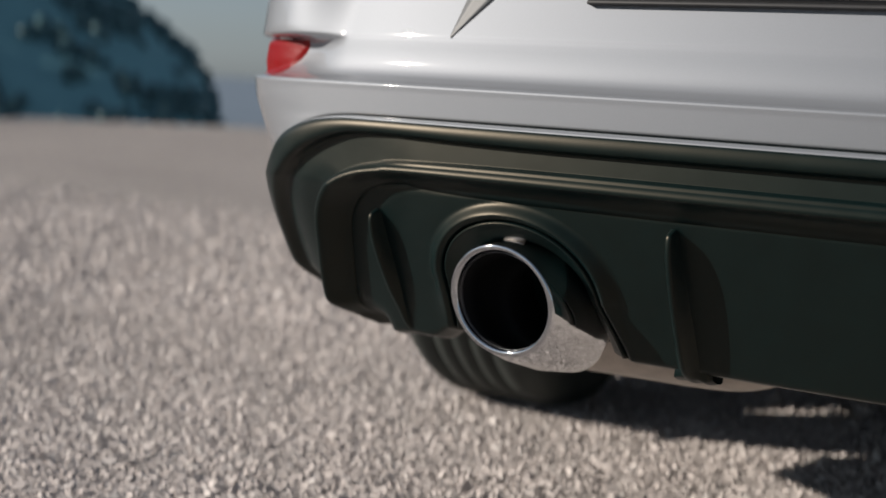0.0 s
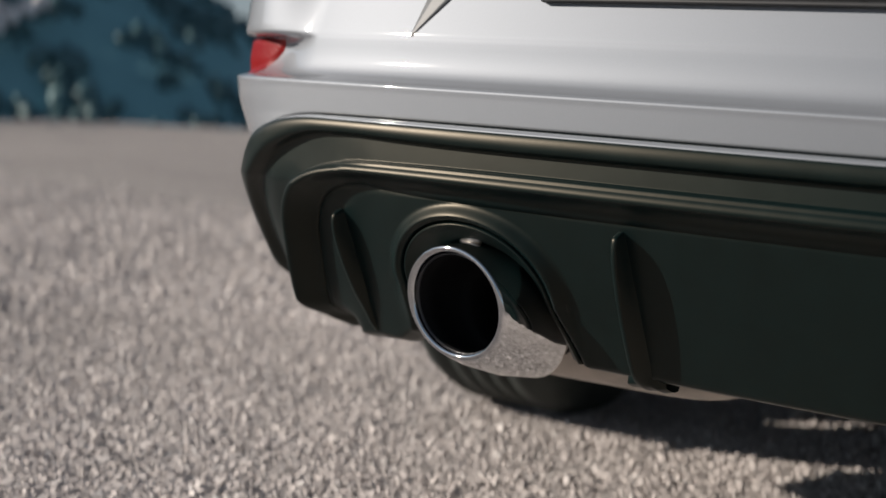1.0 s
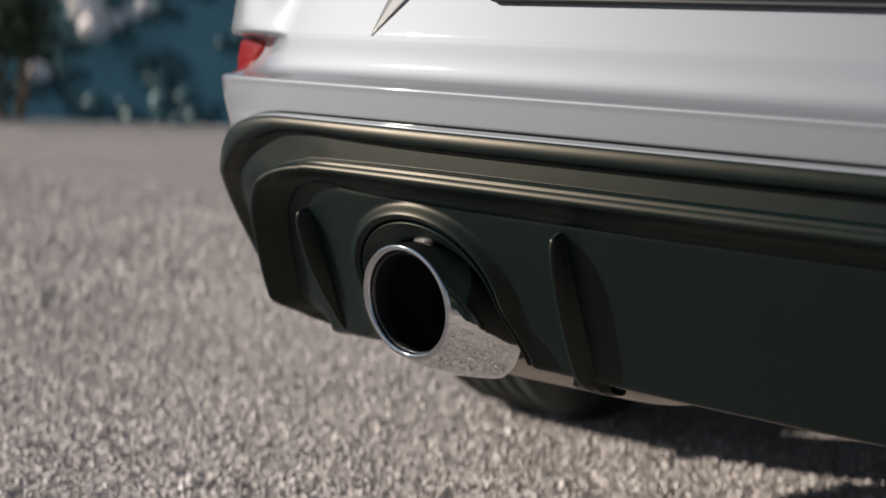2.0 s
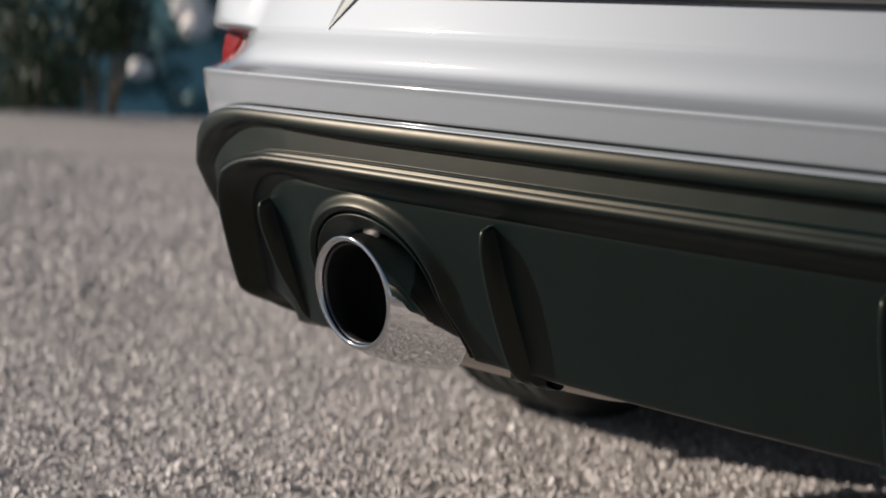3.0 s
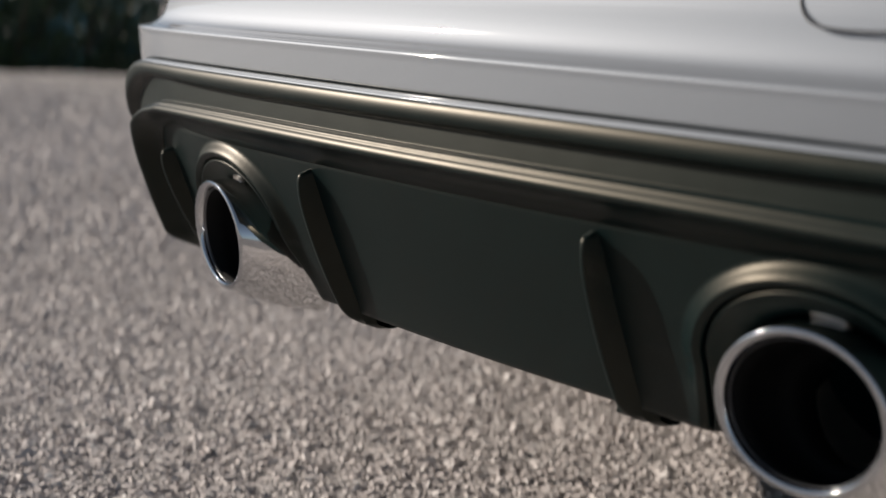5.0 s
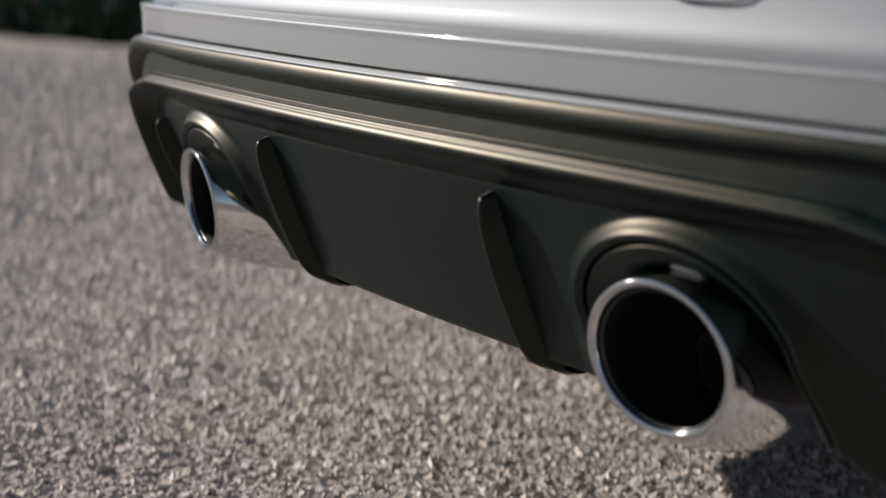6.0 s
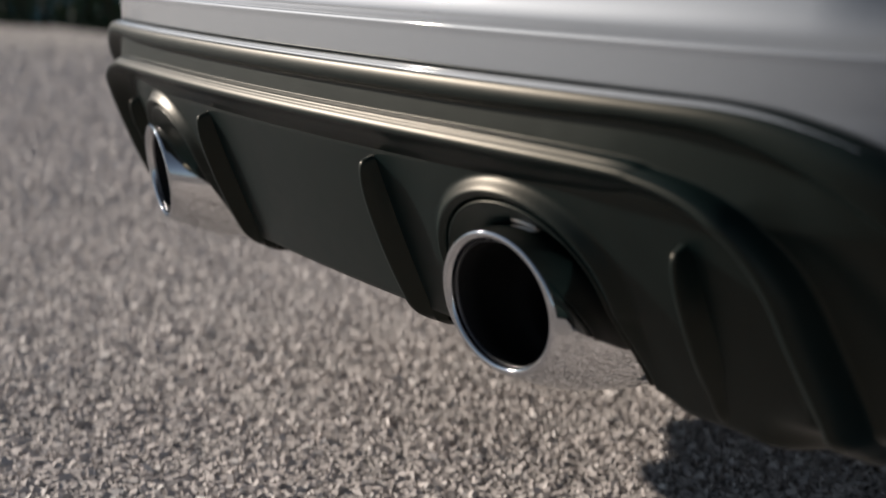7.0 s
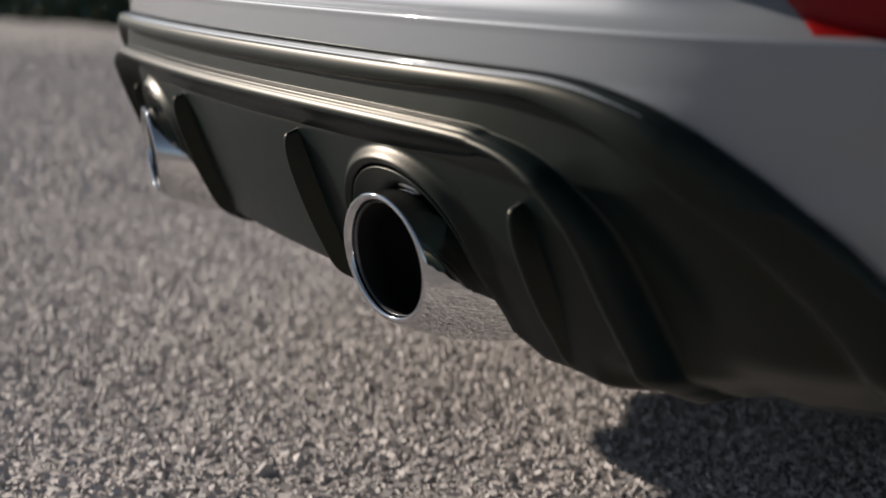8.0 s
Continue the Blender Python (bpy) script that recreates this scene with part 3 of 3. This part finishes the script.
# underside
rows = []
for y, z in ((0.16, 0.36), (0.24, 0.43), (0.60, 0.42), (0.72, 0.36), (0.95, 0.33), (1.30, 0.30), (1.36, 0.22), (3.2, 0.21), (3.6, 0.25), (4.1, 0.26)):
    rows.append([(x, y, z + 0.01 * math.sin(9 * x)) for x in np.linspace(-0.66, 0.66, 12)])
sheet("underbody", rows, UNDER, car, "black underbody panels", toward=(0, 1, -5), thick=0.01)
tube("rear_axle", [(-0.70, 1.09, 0.30), (-0.5, 1.07, 0.27), (0, 1.05, 0.26), (0.5, 1.07, 0.27), (0.70, 1.09, 0.30)], 0.035, UNDER, car, sides=16)

# ---- wheels ----
TYRE = [(0.0, 0.215), (-0.006, 0.222), (-0.004, 0.245), (0.0, 0.275), (0.006, 0.298), (0.016, 0.311), (0.030, 0.318)]
tread = []
for i in range(5):
    a, b = 0.034 + i * 0.033, 0.034 + i * 0.033 + 0.025
    tread += [(a, 0.3195), (b, 0.3195), (b + 0.001, 0.312), (b + 0.007, 0.312)]
tyre_profile = TYRE + tread[:-2] + [(0.225 - x, r) for x, r in TYRE[::-1]]


def lathe(profile, n=96):
    return [[(x, r * math.cos(q), r * math.sin(q)) for q in np.linspace(0, math.tau, n, False)] for x, r in profile]


for s in (-1, 1):
    for y in (1.02, 3.66):
        wheel = new("wheel")
        wheel.parent = car
        wheel.matrix_basis = pose(s * 0.952, y, 0.334, 0, 0, 0 if s < 0 else 180) @ Matrix.Scale(1.05, 4)
        tyre = sheet("tyre", lathe(tyre_profile), RUBBER, wheel, "black rubber tyre with grooved tread", closed=True)
        rim = sheet("rim", lathe([(0.10, 0.200), (0.030, 0.203), (0.012, 0.206), (0.002, 0.216), (0.020, 0.213), (0.100, 0.206), (0.205, 0.213), (0.205, 0.207)], 60), ALLOY, wheel,
                    "grey alloy rim", closed=True)
        sheet("hub", lathe([(0.030, 0.001), (0.026, 0.030), (0.024, 0.055), (0.034, 0.066), (0.090, 0.066), (0.110, 0.050), (0.150, 0.001)], 40), ALLOY, wheel, "grey alloy hub", closed=True)
        sheet("brake_disc", lathe([(0.120, 0.066), (0.120, 0.098), (0.128, 0.100), (0.142, 0.098), (0.142, 0.066)], 48), STEEL, wheel, "steel brake disc", closed=True)
        for i in range(10):
            q = math.tau * i / 10 + (0.10 if i % 2 else -0.10)
            e, g = (math.cos(q), math.sin(q)), (-math.sin(q), math.cos(q))
            rings = []
            for r, x0, wide in ((0.058, 0.026, 0.018), (0.104, 0.030, 0.024), (0.122, 0.028, 0.030), (0.138, 0.026, 0.048), (0.160, 0.022, 0.056), (0.206, 0.012, 0.072)):
                rings.append([(x0 + dx, r * e[0] + k * wide * g[0], r * e[1] + k * wide * g[1]) for dx, k in ((0.0, -0.7), (0.0, 0.7), (0.006, 1.0), (0.028, 0.8), (0.028, -0.8), (0.006, -1.0))])
            sheet("spoke", rings, ALLOY, wheel, closed=True)

# ---- ground, water, far hill ----
EDGE_AZ = (-180, -60, 20, 40, 50, 60, 65, 70, 78, 90, 130, 180)
EDGE_R = (70, 60, 15.5, 13.9, 13.4, 12.2, 11.1, 10.5, 12.5, 15, 50, 70)


def yard_edge(az):
    """How far the yard reaches in a direction, in degrees to the left of the car's nose."""
    return float(np.interp(az, EDGE_AZ, EDGE_R))


FALL = ((0.0, 0.0), (0.4, -0.03), (1.0, -0.25), (2.0, -0.9), (4.0, -2.2), (8.0, -4.0), (20, -6.0), (80, -8.0), (400, -9.0), (4000, -10.0))
rows = []
angles = np.linspace(-180, 180, 361)[:-1]
for f in (0.001, 0.05, 0.12, 0.2, 0.3, 0.45, 0.6, 0.75, 0.88, 0.96):
    rows.append([(-math.sin(radians(a)) * yard_edge(a) * f, math.cos(radians(a)) * yard_edge(a) * f, 0.0008) for a in angles])
for d, z in FALL:
    rows.append([(-math.sin(radians(a)) * (yard_edge(a) + d + 0.15 * math.sin(a * 1.7) + 0.1 * math.sin(a * 4.3)),
                  math.cos(radians(a)) * (yard_edge(a) + d + 0.15 * math.sin(a * 1.7) + 0.1 * math.sin(a * 4.3)), z - 0.004) for a in angles])
ground = sheet("ground", rows, GRAVEL, None, toward=(0, 0, 900), closed=True)
tagged(ground, "pale crushed gravel yard in low sun", "ground", kind="structure")
water = sheet("water", [[(x, y, -7.0) for x in np.linspace(-4500, 4500, 9)] for y in np.linspace(-4500, 4500, 9)], SEA, None, toward=(0, 0, 900))
tagged(water, "hazy pale water beyond the yard", "water", kind="structure")

HILL_D = 150.0


def hill_height(az):
    """Height of the wooded hill's crest, by direction."""
    rise = float(np.interp(az, (39.6, 40.3, 41.2, 43.3, 48.0, 62.0), (-9.0, -3.5, 3.6, 9.2, 17.0, 24.0)))
    return rise * float(smoothstep(150, 110, az)) + 0.4 * math.sin(az * 1.3)


hill_az = np.linspace(39.6, 150, 320)
rows = []
for t in np.linspace(0, 1, 40):
    row = []
    for a in hill_az:
        d = HILL_D + 60 * t
        h = -9 + (hill_height(a) + 9) * math.sin(t * math.pi / 2) + 0.3 * math.sin(a * 9 + 7 * t) * math.sin(40 * t + a * 3) + 0.25 * math.sin(a * 17 + 50 * t)
        row.append((-math.sin(radians(a)) * d, math.cos(radians(a)) * d, h))
    rows.append(row)
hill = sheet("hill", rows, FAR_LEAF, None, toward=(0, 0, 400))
tagged(hill, "dark blue-green wooded hill, haze put into its colour", "hill", kind="structure")

ICO = bmesh.new()
bmesh.ops.create_icosphere(ICO, subdivisions=2, radius=1.0)
ico_v = np.array([v.co[:] for v in ICO.verts])
ico_f = np.array([[v.index for v in f.verts] for f in ICO.faces])
ICO.free()
rng = np.random.default_rng(5)


def many(name, verts, faces, mat, smooth):
    """One mesh out of whole arrays of corners and faces."""
    me = bpy.data.meshes.new(name)
    me.vertices.add(len(verts))
    me.vertices.foreach_set("co", np.asarray(verts, np.float32).ravel())
    k = faces.shape[1]
    me.loops.add(faces.size)
    me.loops.foreach_set("vertex_index", faces.astype(np.int32).ravel())
    me.polygons.add(len(faces))
    me.polygons.foreach_set("loop_start", np.arange(0, faces.size, k, dtype=np.int32))
    me.polygons.foreach_set("loop_total", np.full(len(faces), k, np.int32))
    me.polygons.foreach_set("use_smooth", np.full(len(faces), smooth, bool))
    me.materials.append(mat)
    me.update(calc_edges=True)
    return new(name, me)


def clumps(name, centres, sizes, mat):
    """Rough leafy lumps round the given places."""
    n, k = len(centres), len(ico_v)
    shape = ico_v[None] * (1 + 0.28 * rng.standard_normal((n, k, 1)).clip(-1.6, 1.6))
    v = centres[:, None, :] + shape * sizes[:, None, :]
    f = ico_f[None] + (np.arange(n) * k)[:, None, None]
    return many(name, v.reshape(-1, 3), f.reshape(-1, 3), mat, True)


centres, sizes = [], []
for a in np.linspace(40.3, 100, 330):
    t0 = rng.uniform(0.0, 1.0) ** 0.8
    for k in range(rng.integers(3, 8)):
        t = min(1.0, max(0.0, t0 + rng.uniform(-0.035, 0.035)))
        a2 = max(40.2, a + rng.uniform(-0.75, 0.75))
        d = HILL_D + 60 * t - 0.5
        h = -9 + (hill_height(a2) + 9) * math.sin(t * math.pi / 2)
        if h < -6.5:
            continue
        centres.append((-math.sin(radians(a2)) * d, math.cos(radians(a2)) * d, h))
        r = rng.uniform(0.5, 1.5)
        sizes.append((r, r, r * rng.uniform(0.7, 1.2)))
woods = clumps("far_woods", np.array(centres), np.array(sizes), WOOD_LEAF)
tagged(woods, "trees covering the distant hill, haze put into their blue-green colour", "woods", kind="stuff")


# ---- shrubs and pale rocks at the yard's edge ----
def shrub(az, dist, tall, wide, bare, seed, mat=LEAF):
    """A low shrub: a few limbs and a loose crown of many small leaves."""
    r = np.random.default_rng(seed)
    base = new("shrub")
    d = yard_edge(az) + dist
    z0 = float(np.interp(dist, [p[0] for p in FALL], [p[1] for p in FALL])) - 0.02
    base.matrix_basis = pose(-math.sin(radians(az)) * d, math.cos(radians(az)) * d, z0)
    knots = []
    for i in range(6):
        q = math.tau * i / 6 + r.uniform(-0.4, 0.4)
        out, up = r.uniform(0.25, 0.5) * wide, r.uniform(0.55, 0.85) * tall
        line = spline([(0.04 * math.cos(q), 0.04 * math.sin(q), 0), (out * 0.3 * math.cos(q), out * 0.3 * math.sin(q), up * 0.5), (out * math.cos(q), out * math.sin(q), up)], 4)
        limb = tube("limb", line, 0.022, BARK, base, sides=6)
        knots += [line[3], line[5], line[-1]]
    knots = np.array(knots)
    m = 4800
    at = knots[r.integers(0, len(knots), m)] + r.standard_normal((m, 3)) * (0.17 * wide, 0.17 * wide, 0.14 * tall)
    floor = max(0.05, bare * tall)
    at[:, 2] = np.abs(at[:, 2] - floor) + floor
    size = r.uniform(0.03, 0.06, m)
    u = r.standard_normal((m, 3))
    u /= np.linalg.norm(u, axis=1, keepdims=True)
    w = np.cross(u, r.standard_normal((m, 3)))
    w /= np.linalg.norm(w, axis=1, keepdims=True)
    v = np.stack([at - u * size[:, None], at + w * size[:, None] * 0.45, at + u * size[:, None], at - w * size[:, None] * 0.45], 1)
    crown = many("crown", v.reshape(-1, 3), np.arange(4 * m).reshape(m, 4), mat, False)
    crown.parent = base
    tagged(base, "dark green leafy shrub beyond the gravel edge", "shrub", "shrubs at the edge")
    return base


for i, (az, dist, tall, wide, *bare) in enumerate(((57.5, 3.4, 3.7, 0.85, 0.64), (60.0, 3.0, 3.4, 1.1), (60.8, 3.6, 3.0, 0.9), (64.7, 2.8, 2.9, 1.3), (66.6, 3.2, 3.2, 1.9), (69.9, 2.6, 2.7, 1.4),
                                            (71.9, 2.5, 2.8, 1.8), (74.6, 2.8, 3.0, 1.8), (77.6, 2.5, 2.9, 1.9), (80.6, 2.8, 3.1, 1.9), (84.0, 2.8, 3.1, 1.9))):
    shrub(az, dist, tall, wide, sum(bare), 40 + i)

# bare pale outcrops on the far slope, their colour lightened for the haze
for i, (az, el, size) in enumerate(((50.7, 2.4, 1.1), (51.2, 2.1, 1.2), (51.9, 1.8, 1.3), (52.6, 1.3, 1.7), (52.9, 2.0, 2.2), (53.3, 2.6, 2.0), (54.7, -0.5, 1.3), (62.1, -0.2, 1.6), (62.9, 0.6, 0.8), (68.9, -1.2, 1.6))):
    r = np.random.default_rng(70 + i)
    top = hill_height(az) + 9
    t = min((k for k in np.linspace(0, 1, 101)), key=lambda k: abs(-9 + top * math.sin(k * math.pi / 2) - 0.5 - math.tan(radians(el)) * (HILL_D + 60 * k)))
    d = HILL_D + 60 * t - 5
    v = ico_v * (1 + 0.14 * r.standard_normal((len(ico_v), 1))) * (size, size, size * 0.8)
    rock = link("rock", v, [tuple(map(int, f)) for f in ico_f], ROCK, None, "", smooth=False)
    rock.matrix_basis = pose(-math.sin(radians(az)) * d, math.cos(radians(az)) * d, -9 + top * math.sin(t * math.pi / 2), 0, 0, 50 * i)
    tagged(rock, "pale bare outcrop on the distant wooded slope, lightened for haze", "rock", "outcrops on the hill")

# ---- loose gravel ----
def spread(x0, x1, y0, y1, step, r):
    gx, gy = np.meshgrid(np.arange(x0, x1, step), np.arange(y0, y1, step))
    p = np.stack([gx.ravel(), gy.ravel(), np.full(gx.size, r)], 1)
    p[:, :2] += rng.uniform(-0.5, 0.5, (gx.size, 2)) * step
    return p


at = np.concatenate([spread(-2.1, 0.95, -0.56, 1.25, 0.0069, 0.0037), spread(-5.2, -2.1, -0.56, 3.4, 0.0120, 0.0062), spread(-2.1, 0.1, 1.25, 3.4, 0.0120, 0.0062),
                     spread(-9.0, -5.2, -0.56, 3.4, 0.0190, 0.0090)])
# the loose layer thins out towards its rim
thin = np.minimum(np.minimum((at[:, 1] + 0.56) / 0.28, (0.95 - at[:, 0]) / 0.35), np.minimum((at[:, 0] + 9.0) / 4.5, (3.4 - at[:, 1]) / 1.6))
at = at[rng.random(len(at)) < thin]
n, radius = len(at), at[:, 2:3].copy()
box = np.array([[x, y, z] for z in (-1, 1) for y in (-1, 1) for x in (-1, 1)], float)
quads = np.array([[0, 2, 3, 1], [4, 5, 7, 6], [0, 1, 5, 4], [2, 6, 7, 3], [0, 4, 6, 2], [1, 3, 7, 5]])
size = radius * np.exp(rng.normal(0, 0.28, (n, 1))).clip(0.5, 1.9) * rng.uniform(0.75, 1.40, (n, 3)) * (1.0, 1.0, 0.40)
size[:, 2:] *= np.where(radius > 0.008, 0.6, 1.0)
q = rng.standard_normal((n, 4)) * (1.0, 0.22, 0.22, 1.0)
q /= np.linalg.norm(q, axis=1, keepdims=True)
w_, x_, y_, z_ = q.T
turn = np.stack([np.stack([1 - 2 * (y_ * y_ + z_ * z_), 2 * (x_ * y_ - z_ * w_), 2 * (x_ * z_ + y_ * w_)], 1),
                 np.stack([2 * (x_ * y_ + z_ * w_), 1 - 2 * (x_ * x_ + z_ * z_), 2 * (y_ * z_ - x_ * w_)], 1),
                 np.stack([2 * (x_ * z_ - y_ * w_), 2 * (y_ * z_ + x_ * w_), 1 - 2 * (x_ * x_ + y_ * y_)], 1)], 1)
local = box[None] * (1 + 0.24 * rng.standard_normal((n, 8, 3)).clip(-1.8, 1.8)) * size[:, None, :]
# rounder corners: pull each stone's corners towards an ellipsoid
local *= (0.62 + 0.38 / np.linalg.norm(local / size[:, None, :], axis=2, keepdims=True) * 1.2)
at[:, 2] = rng.uniform(-0.0015, 0.0010, n) + 0.0012 * np.sin(at[:, 0] * 23) * np.sin(at[:, 1] * 19 + 1)
v = np.einsum("nij,nkj->nki", turn, local) + at[:, None, :]
f = quads[None] + (np.arange(n) * 8)[:, None, None]
gravel = many("gravel", v.reshape(-1, 3), f.reshape(-1, 4), STONES, False)
tagged(gravel, "loose pale crushed stone chips on the yard", "gravel", kind="stuff")
